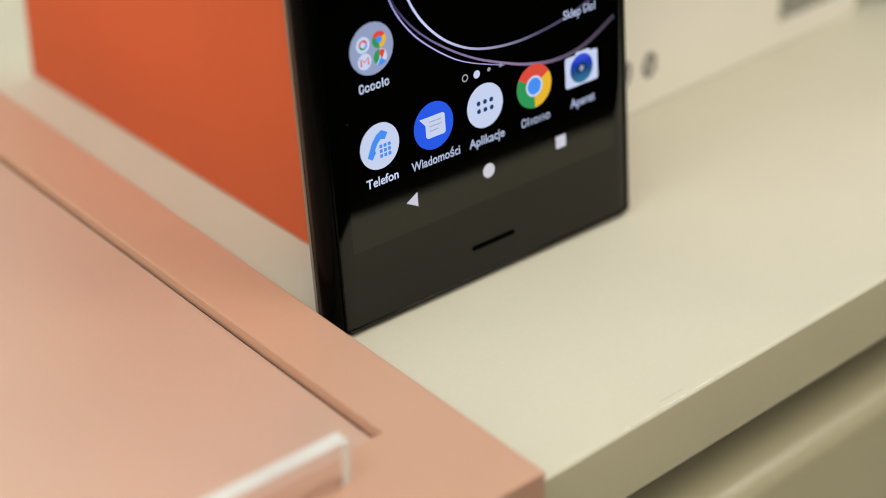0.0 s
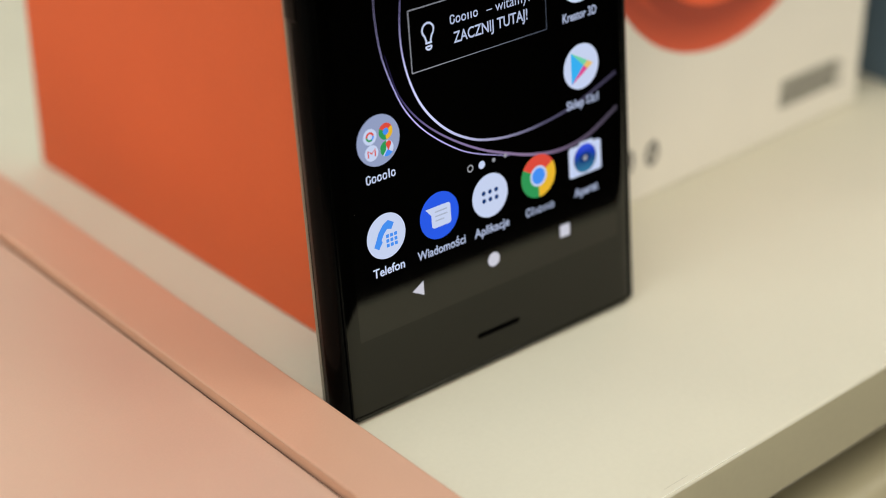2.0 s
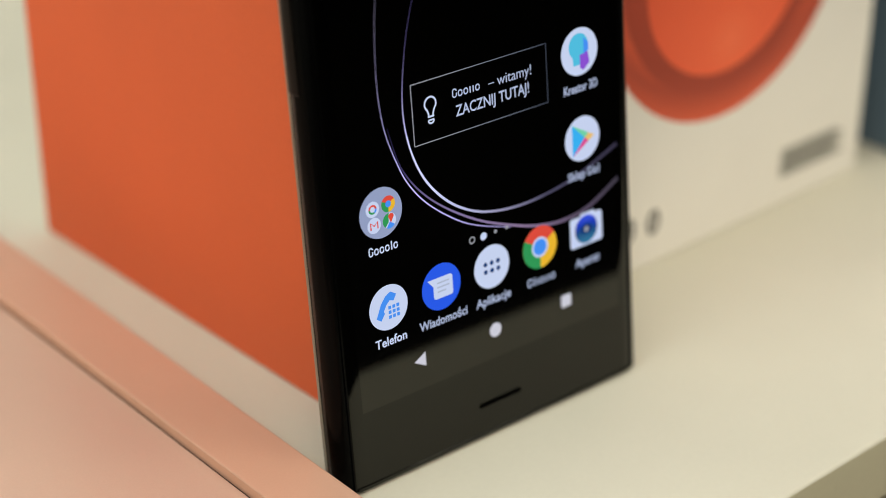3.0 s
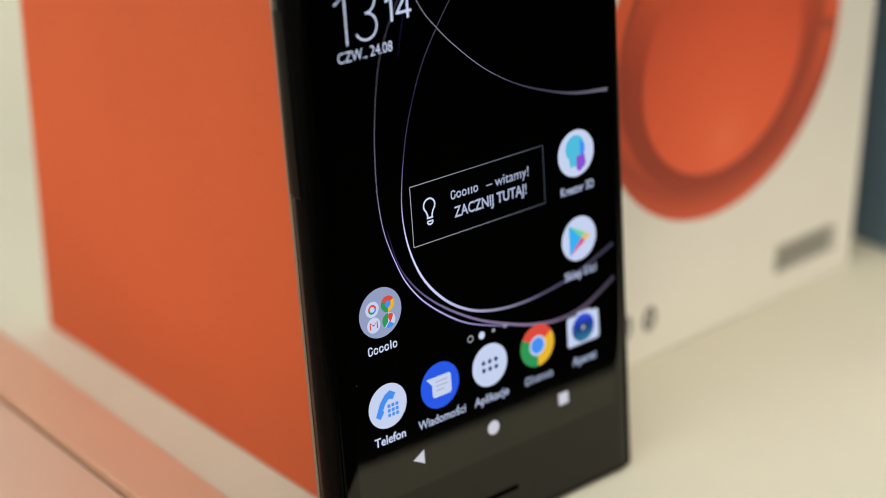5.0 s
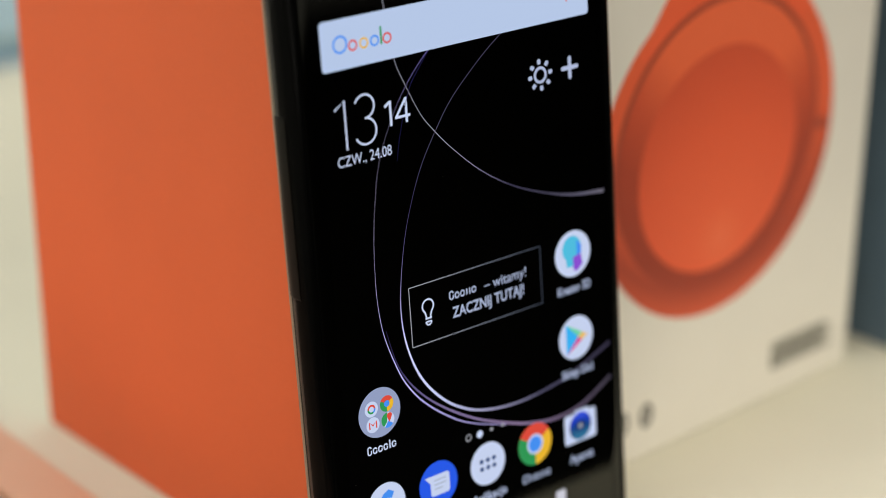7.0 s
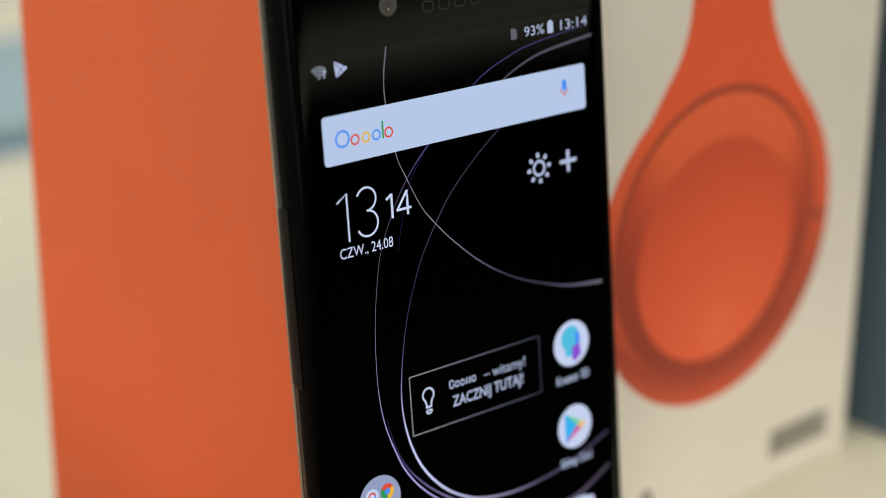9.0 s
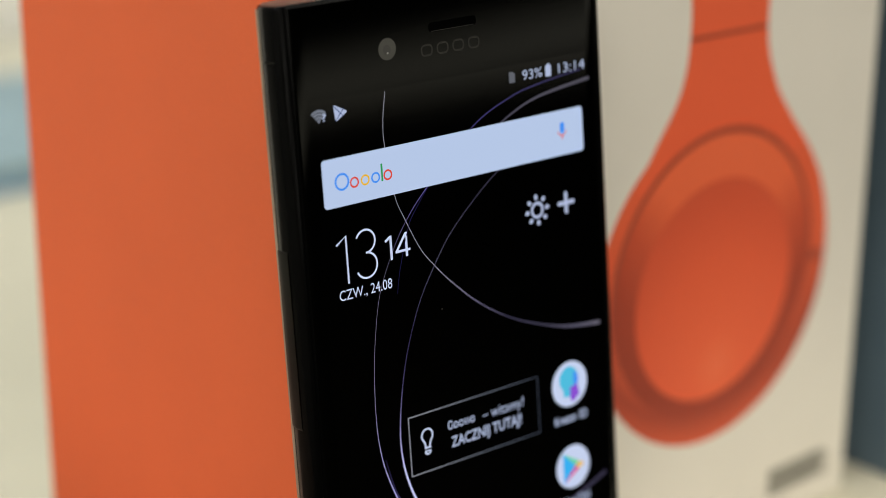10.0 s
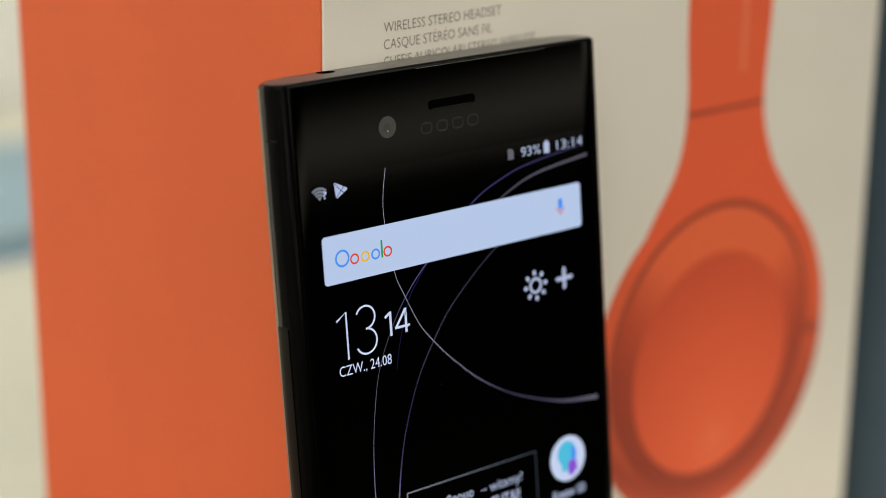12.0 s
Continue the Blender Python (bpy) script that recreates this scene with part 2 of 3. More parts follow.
def glide(knots, n=10):
    """A smooth line through a few knots."""
    p = [knots[0], *knots, knots[-1]]
    out = []
    for i in range(1, len(p) - 2):
        for k in range(n):
            t = k / n
            out.append(tuple(0.5 * (2 * p[i][c] + (p[i + 1][c] - p[i - 1][c]) * t + (2 * p[i - 1][c] - 5 * p[i][c] + 4 * p[i + 1][c] - p[i + 2][c]) * t * t
                                    + (3 * p[i][c] - p[i - 1][c] - 3 * p[i + 1][c] + p[i + 2][c]) * t ** 3) for c in (0, 1)))
    return out + [knots[-1]]


def ring(cx, cz, r, w, y, a0=0.0, a1=360.0, n=40, rz=None):
    return band([(x, z) for x, z in arc(cx, cz, r, a0, a1 - (1e-4 if a1 - a0 == 360 else 0), n, rz)], [w], y)


def joined(*bms):
    out = bmesh.new()
    for b in bms:
        me = bpy.data.meshes.new("piece")
        b.to_mesh(me)
        b.free()
        out.from_mesh(me)
        bpy.data.meshes.remove(me)
    return out


def lettering(text, x0, x1, z0, height, y, thin=0.0):
    """Words in the built-in font, fitted between x0 and x1, capitals of the given height on the line z0."""
    cu = bpy.data.curves.new("words", "FONT")
    cu.body, cu.size, cu.resolution_u, cu.offset = text, 1.0, 3, thin
    ob = bpy.data.objects.new("words", cu)
    scene.collection.objects.link(ob)
    bpy.context.view_layer.update()
    me = bpy.data.meshes.new_from_object(ob.evaluated_get(bpy.context.evaluated_depsgraph_get()))
    bpy.data.objects.remove(ob)
    bm = bmesh.new()
    bm.from_mesh(me)
    bpy.data.meshes.remove(me)
    lo, hi = min(v.co.x for v in bm.verts), max(v.co.x for v in bm.verts)
    cap = 0.70
    for v in bm.verts:
        v.co = (x0 + (v.co.x - lo) / (hi - lo) * (x1 - x0), y, z0 + v.co.y / cap * height)
    for fc in bm.faces:
        fc.normal_update()
        if fc.normal.y > 0:
            fc.normal_flip()
    return bm


# ---- the room ----
def slab_of(name, x0, x1, y0, y1, z0, z1, material, label, category):
    ob = part(name, block(x0 * 100, x1 * 100, y0 * 100, y1 * 100, z0 * 100, z1 * 100), material, None)
    return tagged(ob, label, category, kind="structure")


slab_of("floor", -2.6, 11, -9.1, 0.8, -0.1, 0, FLOOR, "dark grey floor of the shop", "floor")
slab_of("ceiling", -2.6, 11, -9.1, 0.8, 2.7, 2.8, CEIL, "plain white ceiling over the shop", "ceiling")
slab_of("wall_back", -2.6, 11, 0.62, 0.72, 0, 2.7, WALL, "pale off-white wall behind the counter", "wall")
# far walls' low gaps to the bright sky, added for the phone's reflection
for z0, z1 in ((0, 0.16), (0.47, 2.7)):
    slab_of("wall_front", -2.6, 11, -9.1, -9.0, z0, z1, DARK_WALL, "unseen charcoal wall across the room over a gap added for reflections", "wall")
    slab_of("wall_east", 10.9, 11, -9.0, 0.62, z0, z1, DARK_WALL, "unseen charcoal side wall with a low gap added for reflections", "wall")
slab_of("wall_front", -2.6, 1.5, -9.1, -9.0, 0.16, 0.47, DARK_WALL, "charcoal wall across the room", "wall")
slab_of("wall_east", 10.9, 11, -5.5, 0.62, 0.16, 0.47, DARK_WALL, "unseen charcoal side wall with a low gap added for reflections", "wall")
slab_of("wall_west", -2.6, -2.5, -9.0, 0.62, 0, 2.7, WALL, "pale off-white side wall", "wall")


# ---- the counter ----
def counter():
    ob = tagged(thing("display_counter", 0, -4.97, -90), "cream laminate display counter with a worn front edge and drawer fronts", "counter")
    r, front = 0.08, 0.0
    prof = [(front + r - r * math.sin(radians(a)), 90 - r + r * math.cos(radians(a))) for a in range(0, 91, 15)]
    prof += [(front, 88.56), (front + 0.05, 88.46), (66.0, 88.46), (66.0, 90)]
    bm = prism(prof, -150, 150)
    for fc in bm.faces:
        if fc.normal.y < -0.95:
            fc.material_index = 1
    smooth(part("counter_top", bm, [CREAM, EDGE_SHADE], ob, "cream laminate top with a scuffed edge"), 18)
    # drawer fronts with a sloped finger pull under the top
    for x0, x1 in ((-120.2, -60.2), (-59.8, 59.8), (60.2, 120.2)):
        prof = [(4.6, 86.1), (2.3, 86.13), (1.95, 86.2), (1.65, 86.27), (1.35, 86.34), (1.05, 86.36), (0.8, 86.28), (0.66, 86.21), (0.54, 86.12), (0.46, 86.0), (0.43, 85.86), (0.43, 62), (4.6, 62)]
        smooth(part("drawer_front", prism(prof, x0, x1), DRAWER, ob, "cream drawer front with a sloped finger pull"), 34)
    part("carcass", block(-120, 120, 4.7, 65, 2, 88.45, 0.1, 1), DRAWER, ob)
    # a small nick in the top near its edge
    part("scuff", block(-0.68, -0.08, 0.18, 0.186, 90.001, 90.003), SCUFF, ob, "thin dark scratch")
    # the worn edge's highlight, coloured in as a pale line
    part("worn_edge_highlight", block(-1.8, 1.3, 0.040, 0.052, 89.985, 90.0015), WORN_HIGHLIGHT, ob, "pale highlight painted along the worn edge")
    return ob


SEAM_SHADE = mat("seam_shade", (0.085, 0.036, 0.022), 0.8, vary=0)
WORN_HIGHLIGHT = mat("worn_laminate_highlight", (0.80, 0.77, 0.66), 0.5, vary=0.15, size=300)
SCUFF = mat("scratch", (0.42, 0.38, 0.30), 0.6, vary=0)
counter()


# ---- the pink tray with its clear lip ----
def tray():
    ob = tagged(thing("display_tray", -4.17, -5.53, 0, -1.75), "pink anodised metal tray with a sunken panel", "tray")
    W, D, H, low, rim, frontrim = -30.0, 27.0, 0.8, 0.59, -1.30, 2.40
    bm = bmesh.new()
    def quad(x0, x1, y0, y1, z):
        return [bm.verts.new(c) for c in ((x0, y0, z), (x1, y0, z), (x1, y1, z), (x0, y1, z))]
    o0, o1 = quad(W, 0, 0, D, 0.0), quad(W, 0, 0, D, H)
    i1, i0 = quad(W + 1.2, rim, frontrim, D - 1.2, H), quad(W + 1.2, rim - 0.02, frontrim, D - 1.2, low - 0.55)
    bm.faces.new(o0[::-1])
    for k in range(4):
        j = (k + 1) % 4
        bm.faces.new((o0[k], o0[j], o1[j], o1[k]))
        bm.faces.new((o1[k], o1[j], i1[j], i1[k]))
        bm.faces.new((i1[k], i1[j], i0[j], i0[k]))
    bm.faces.new(i0)
    bmesh.ops.recalc_face_normals(bm, faces=bm.faces)
    sharp = [e for e in bm.edges if all(v.co.z > low for v in e.verts) or (abs(e.verts[0].co.x - e.verts[1].co.x) < 0.01 and abs(e.verts[0].co.y - e.verts[1].co.y) < 0.01 and e.verts[0].co.x in (W, 0.0))]
    sharp = [e for e in sharp if not (e.is_manifold and abs(e.calc_face_angle(0)) < 0.01)]
    bmesh.ops.bevel(bm, geom=sharp, offset=0.035, segments=3, profile=0.5, affect="EDGES")
    crisp(part("frame", bm, PINK, ob, "raised pink rim"))
    part("panel", block(W + 1.25, rim - 0.052, frontrim + 0.02, D - 1.25, low - 0.5, low, 0.012, 1), PINK_PANEL, ob, "smooth sunken pink panel")
    # dark strip in the panel gap, coloured as the shade there
    part("seam", block(rim - 0.048, rim - 0.026, frontrim + 0.5, D - 1.6, low - 0.1, low - 0.012), SEAM_SHADE, ob, "thin seam, its shade put into a dark strip")
    lip = tagged(thing("acrylic_strip", -6.57, -3.72, 0.8, -1.75), "clear acrylic strip with bright cut edges standing on the pink tray", "sign holder")
    crisp(part("plate", block(-22, 0, 0, 0.30, -0.05, 0.78, 0.03, 2), ACRYL, lip))
    part("cut_edge", block(-22, -0.01, 0.01, 0.29, 0.781, 0.80, 0.006, 1), ACRYL_EDGE, lip, "pale frosted top edge")
    # pale strip on the front face stands in for light at the end
    part("end_highlight", block(-0.15, -0.005, -0.004, 0.0, 0.0, 0.775), ACRYL_EDGE, lip, "pale strip painted as the bright end")
    return ob


tray()


# ---- the headphone box ----
def headphone_box():
    ob = tagged(thing("headphone_box", -1.9, 2.68, 0), "cream card headphone box with an orange side and a printed headphone", "box")
    w, d, h = 16.4, 10.3, 20.5
    crisp(part("body", block(0.02, w, 0, d, 0, h, 0.05, 2), CARD, ob, "cream printed card"))
    crisp(part("side_panel", block(-0.03, 0.03, 0.0, d - 0.02, 0.02, h - 0.02, 0.02, 2), ORANGE, ob, "orange printed card side"))
    y = -0.004
    P = lambda pts: [(x + 1.9, z) for x, z in pts]
    pr = part("headphone_print", flat(P(arc(9.15, 6.9, 3.92, n=72)), y), CUP_OUT, ob, "printed orange ear cup")
    neck = glide([(8.0, 20.5), (7.78, 15.0), (7.88, 12.7), (7.66, 11.4), (6.97, 10.35), (6.3, 9.4)]) + [(9.15, 8.8)]
    neck += glide([(12.1, 9.5), (11.4, 10.3), (10.78, 11.2), (10.42, 12.5), (10.56, 15.0), (10.78, 20.5)])
    part("arm", flat(P(neck), y - 0.002), ARM, pr, "printed orange arm")
    part("cup_face", flat(P(arc(9.1, 6.95, 3.3, n=64)), y - 0.004), CUP_FACE, pr)
    part("ring", band(P(arc(9.1, 6.95, 3.34, -30, 205, 60)), [0.03, 0.13, 0.16, 0.16, 0.15, 0.12, 0.03], y - 0.006), RING, pr, "thin dark printed ring")
    part("pad", flat(P(arc(9.12, 6.62, 2.62, n=64, rz=2.58)), y - 0.008), PAD_L, pr, "printed pad")
    part("slider_gap", band(P(glide([(7.88, 12.47), (9.1, 12.45), (10.40, 12.43)])), [0.10], y - 0.008), RING, pr)
    part("arm_mark", flat(P(rrect(9.55, 9.72, 13.2, 15.1, 0.05)), y - 0.008), ARM_MARK, pr, "faint paler printed mark")
    part("hinge_mark", flat(P(rrect(12.45, 12.9, 6.55, 6.8, 0.08)), y - 0.008), RING, pr)
    # lines of small print
    for words, x1, z in (("WIRELESS STEREO HEADSET", 2.40, 15.235), ("CASQUE ST\u00c9R\u00c9O SANS FIL", 2.17, 14.925), ("CUFFIE AURICOLARI STEREO WIRELESS", 3.3, 14.615)):
        part("printed_line", lettering(words, -0.48 + 1.9, x1 + 1.9, z, 0.185, y, -0.012), INK, ob, "dark grey printed words")
    # the small badge, its ring and a block of fine print
    part("badge", joined(ring(9.03, 1.04, 0.145, 0.13, y, rz=0.24), flat(arc(9.03, 1.04, 0.05), y)), INK, ob)
    part("badge", joined(ring(8.24, 1.06, 0.145, 0.13, y, rz=0.24), flat(arc(8.24, 1.06, 0.05), y)), INK, ob)
    rows = [flat(rrect(13.4, 15.72 - 0.25 * (k % 2), 0.73 + 0.118 * k, 0.822 + 0.118 * k, 0.02, 2), y) for k in range(6)]
    part("fine_print", joined(*rows), INK_GREY, ob, "block of grey fine print")
    return ob


# ink seen on the panel, whose own corner lies 1.9 cm to the side
PRINT_LIGHT, PRINT_MID, PRINT_DARK = (0.86, 0.155, 0.062), (0.80, 0.128, 0.052), (0.35, 0.054, 0.028)
CUP_OUT = printed("printed_cup", (9.15 + 1.9, 8.2), [(2.0, PRINT_MID), (3.8, PRINT_MID), (4.25, (0.56, 0.088, 0.040)), (4.5, (0.42, 0.066, 0.033)), (4.8, (0.54, 0.085, 0.039)), (5.25, (0.75, 0.120, 0.051))])
# the cup's face is pale above and runs into a dark hollow round the lower pad
CUP_FACE = printed("printed_cup_face", (9.55 + 1.9, 11.2), [(1.0, PRINT_LIGHT), (3.0, (0.84, 0.148, 0.058)), (4.2, (0.60, 0.090, 0.040)), (5.4, (0.42, 0.064, 0.032)), (7.0, PRINT_DARK), (7.55, (0.40, 0.062, 0.032))])
PAD_L = printed("printed_pad_face", (9.3 + 1.9, 4.75), [(0.0, (0.96, 0.185, 0.080)), (0.25, (0.92, 0.168, 0.068)), (0.8, (0.89, 0.142, 0.056)), (2.6, (0.82, 0.122, 0.049)), (4.0, (0.69, 0.100, 0.043)), (4.6, (0.64, 0.094, 0.041))])
ARM_MARK = mat("pale_printed_mark", (0.90, 0.22, 0.10), 0.45, vary=0, spec=0.25)
headphone_box()


# ---- behind ----
def slate_box():
    ob = tagged(thing("slate_box", 15.9, 2.15, 0), "dark slate-blue card box standing on the counter", "box")
    crisp(part("body", block(0, 14, 0, 12, 0, 21, 0.06, 2), SLATE, ob))
    part("lid", block(-0.02, 14.02, -0.02, 12.02, 17.5, 21.05, 0.04, 2), SLATE, ob)
    return ob


def blue_box():
    ob = tagged(thing("blue_box", 4.0, 39.0, 0, -6), "pale blue low card box at the back of the counter", "box")
    crisp(part("body", block(0, 18, 0, 12.5, 0, 0.6, 0.06, 2), BLUE, ob, "blue card tray"))
    crisp(part("lid", block(-0.1, 18.1, -0.1, 12.6, 0.6, 1.25, 0.08, 2), PALE_BLUE, ob, "pale grey-blue lid"))
    return ob


slate_box()
blue_box()


# ---- the phone ----
def phone():
    ob = tagged(thing("smartphone", 0, 0, 0.08, -2.6, -6.2), "black smartphone with a lit home screen leaning back on the counter", "phone")
    # rounded sides, flat ends; the heel of the flat bottom is eased where it meets the counter
    half = [(3.42, 0.0), (3.53, 0.02), (3.61, 0.08), (3.66, 0.2), (3.668, 0.36), (3.64, 0.52), (3.56, 0.68), (3.41, 0.82), (3.12, 0.93), (2.8, 0.98)]
    prof = half + [(-x, y) for x, y in half[::-1]]
    bm = bmesh.new()
    def loop(z, inset):
        return [bm.verts.new((x * (1 - inset / 3.67), 0.49 + (y - 0.49) * (1 - inset / 0.49), z + (max(0, y - 0.74) * 0.12 if z < 1 else 0))) for x, y in prof]
    rings = [loop(0.0, 0.03), loop(0.01, 0.012), loop(0.04, 0.0), loop(14.78, 0.0), loop(14.83, 0.025), loop(14.85, 0.06)]
    n = len(prof)
    for a, b in zip(rings, rings[1:]):
        for k in range(n):
            bm.faces.new((a[k], a[(k + 1) % n], b[(k + 1) % n], b[k]))
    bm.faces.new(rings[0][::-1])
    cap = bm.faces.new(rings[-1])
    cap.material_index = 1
    for fc in bm.faces:
        c = fc.calc_center_median()
        if fc is not cap and c.y > 0.4 and abs(c.x) > 3.0 and c.z > 0.5:
            fc.material_index = 2
    bmesh.ops.recalc_face_normals(bm, faces=bm.faces)
    smooth(part("body", bm, [BLACK, TOP_LIT, SHEEN], ob, "black metal body with rounded sides"), 50)
    # front glass, flat in the middle and curving away at both long sides
    edge = [(3.15, -0.025), (3.24, -0.0225), (3.32, -0.016), (3.39, -0.004), (3.435, 0.012), (3.455, 0.03)]
    row = [(-x, y) for x, y in edge[::-1]] + edge
    gb = bmesh.new()
    lo, hi = ([gb.verts.new((x, y, z)) for x, y in row] for z in (0.10, 14.79))
    for k in range(len(row) - 1):
        gb.faces.new((lo[k], lo[k + 1], hi[k + 1], hi[k]))
    gb.faces.new(lo[::-1]), gb.faces.new(hi)
    gb.faces.new((lo[0], hi[0], hi[-1], lo[-1]))
    bmesh.ops.recalc_face_normals(gb, faces=gb.faces)
    glass = part("front_glass", gb, GLASS, ob, "glossy black front glass with curved long edges")
    smooth(glass, 40)
    # highlight on the glass's top edge, drawn as a pale line
    crisp(part("rim_glint", block(-0.75, 2.3, -0.0265, -0.015, 14.782, 14.787, 0.001, 1), RIM_GLINT, ob, "thin highlight painted along the top of the glass"))
    crisp(part("bottom_lip", block(-3.36, 3.36, -0.022, 0.2, 0.0, 0.083, 0.012, 2), GLASS, ob, "narrow glossy lip below the glass"))
    for s in (-1, 1):
        part("glass_gap", block(s * 3.452 - 0.012, s * 3.452 + 0.012, -0.003, 0.02, 0.05, 14.80), VOID, ob, "dark gap beside the glass")
    part("display", flat(rrect(-3.14, 3.14, 1.52, 13.18, 0.02, 2), -0.0256), PANEL, ob, "black glossy display")
    # highlight along the back of each side, put in as a pale strip
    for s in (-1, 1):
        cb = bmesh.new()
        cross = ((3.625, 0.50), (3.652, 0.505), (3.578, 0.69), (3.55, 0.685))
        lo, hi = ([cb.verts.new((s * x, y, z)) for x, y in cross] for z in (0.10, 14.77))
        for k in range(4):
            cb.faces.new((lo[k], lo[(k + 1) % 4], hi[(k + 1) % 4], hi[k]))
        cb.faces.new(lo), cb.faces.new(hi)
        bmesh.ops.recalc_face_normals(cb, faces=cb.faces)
        part("side_highlight", cb, EDGE_HIGHLIGHT, ob, "thin pale strip painted as the highlight of the edge")
    # flap that follows the curve of the side, a round socket in the top, dark seam
    fb = bmesh.new()
    curve = [(-x, y) for x, y in half[3:8]]
    rows = []
    for z, lift in ((7.5, -0.004), (7.52, 0.012), (7.56, 0.018), (10.64, 0.018), (10.68, 0.012), (10.7, -0.004)):
        rows.append([fb.verts.new((x - lift * 0.9, y + lift * 0.5 * (y - 0.36), z)) for x, y in curve])
    for p, q in zip(rows, rows[1:]):
        for k in range(len(curve) - 1):
            fb.faces.new((p[k], p[k + 1], q[k + 1], q[k]))
    bmesh.ops.recalc_face_normals(fb, faces=fb.faces)
    # the flap's rear faces take the same pale highlight colour
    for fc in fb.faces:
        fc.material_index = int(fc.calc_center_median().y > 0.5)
    smooth(part("side_flap", fb, [FLAP, EDGE_HIGHLIGHT], ob, "black side flap"), 60)
    part("headphone_socket", cylinder_up(-2.12, 0.735, 0.17, 14.851, 14.853), VOID, ob, "round black socket")
    part("antenna_seam", block(-3.672, -3.64, 0.12, 0.40, 13.9, 13.93), FLAP, ob)
    y0 = -0.0262
    Y = lambda k: y0 - 0.0016 * k
    # earpiece, lens, speaker slot, maker's mark as plain faint bars
    ear = part("earpiece", flat(rrect(-0.52, 0.56, 14.02, 14.19, 0.07), Y(0)), VOID, ob, "black earpiece slot")
    part("rim", band([(-0.46, 14.035), (0.5, 14.035)], [0.012], Y(1)), SILVER, ear)
    lens = part("front_camera", flat(arc(-1.44, 13.86, 0.19), Y(0)), LENS, ob, "grey front camera lens")
    part("pupil", flat(arc(-1.45, 13.85, 0.085), Y(1)), LENS_DARK, lens)
    part("glint", flat(arc(-1.44, 13.79, 0.018), Y(2)), LENS_BRIGHT, lens)
    part("speaker_slot", flat(rrect(-0.50, 0.54, 0.60, 0.705, 0.05), Y(0)), VOID, ob, "black speaker slot")
    for k in range(4):
        x = -0.70 + 0.355 * k
        part("maker_mark", band(rrect(x, x + 0.235, 13.63, 13.81, 0.07, 4) + [(x + 0.235, 13.74)], [0.035], Y(0)), SILVER, ob, "faint grey mark")
    # a few dust specks on the glass
    for k, (x, z) in enumerate(((-3.02, 3.95), (-0.62, 9.05))):
        part("dust_speck", flat(arc(x, z, 0.008, n=7), Y(0)), DUST, ob)
    # wallpaper lines
    A = glide([(-1.55, 13.16), (-1.64, 12.66), (-1.64, 12.2), (-1.5, 11.31), (-1.33, 10.88), (-1.02, 10.26), (-0.73, 9.89), (-0.36, 9.50), (0.25, 8.97), (0.94, 8.54), (1.65, 8.24), (2.39, 8.02), (3.22, 7.91)])
    part("wallpaper_line", band(A, [0.009, 0.009, 0.009, 0.010, 0.012, 0.018, 0.042, 0.075], Y(0)), L_WHITE, ob)
    B = glide([(3.0, 12.87), (1.88, 12.74), (1.23, 12.6), (0.36, 12.23), (-0.78, 11.32), (-1.3, 10.8), (-1.67, 10.26), (-1.98, 9.6), (-2.14, 8.86), (-2.22, 8.2), (-2.25, 7.5), (-2.23, 6.99), (-2.15, 6.49), (-1.97, 5.95), (-1.76, 5.5), (-1.4, 5.04), (-0.86, 4.59), (-0.33, 4.28), (0.5, 3.98)])
    part("wallpaper_line", band(B, [0.03, 0.024, 0.014, 0.008, 0.008, 0.009, 0.016, 0.026, 0.028, 0.012], Y(0)), L_UPPER, ob)
    upper = glide([(3.22, 12.68), (1.94, 12.52), (1.21, 12.28), (0.75, 12.02)])
    part("wallpaper_line", band(upper, [0.06, 0.04, 0.03], Y(1)), L_UPPER_DIM, ob)
    C = glide([(1.5, 11.66), (0.81, 11.28), (0.26, 10.89), (-0.33, 10.38), (-0.73, 9.88), (-1.08, 9.35), (-1.34, 8.78), (-1.55, 8.15), (-1.70, 7.4), (-1.75, 6.8), (-1.69, 6.26), (-1.53, 5.75), (-1.3, 5.34), (-0.96, 4.96), (-0.58, 4.68), (-0.11, 4.47), (0.53, 4.35), (1.25, 4.35), (2.16, 4.49), (3.22, 4.85)])
    low = next(k for k, p in enumerate(C) if p[1] < 6.4)
    part("wallpaper_line", band(C[:low + 1], [0.018, 0.015, 0.012, 0.010, 0.014, 0.03], Y(1)), L_UPPER_DIM, ob)
    part("wallpaper_line", band(C[low:], [0.032, 0.042, 0.046, 0.046, 0.044, 0.048, 0.06, 0.085], Y(1)), L_BRIGHT, ob)
    D = glide([(-2.11, 6.59), (-1.94, 5.97), (-1.72, 5.55), (-1.36, 5.13), (-0.85, 4.72), (-0.19, 4.32), (0.51, 4.02), (1.08, 3.83), (1.74, 3.72), (2.44, 3.80), (3.22, 4.16)])
    part("wallpaper_line", band(D, [0.012, 0.030, 0.036, 0.042, 0.05, 0.075, 0.095], Y(2)), L_VIOLET, ob)
    E = glide([(-0.76, 11.32), (-1.02, 11.03), (-1.25, 10.7), (-1.5, 9.96), (-1.59, 9.55)])
    part("wallpaper_line", band(E, [0.016, 0.012, 0.006], Y(2)), L_FAINT, ob)
    # status bar
    wifi = part("status_icon", joined(*[band(arc(-2.97, 12.82, r, 48, 132, 10), [w], Y(0)) for r, w in ((0.035, 0.06), (0.10, 0.042), (0.155, 0.042), (0.21, 0.042))]), G_SIGNAL, ob, "grey signal icon")
    part("mark", lettering("?", -2.90, -2.82, 12.84, 0.13, Y(1), 0.01), G_SOFT, wifi)
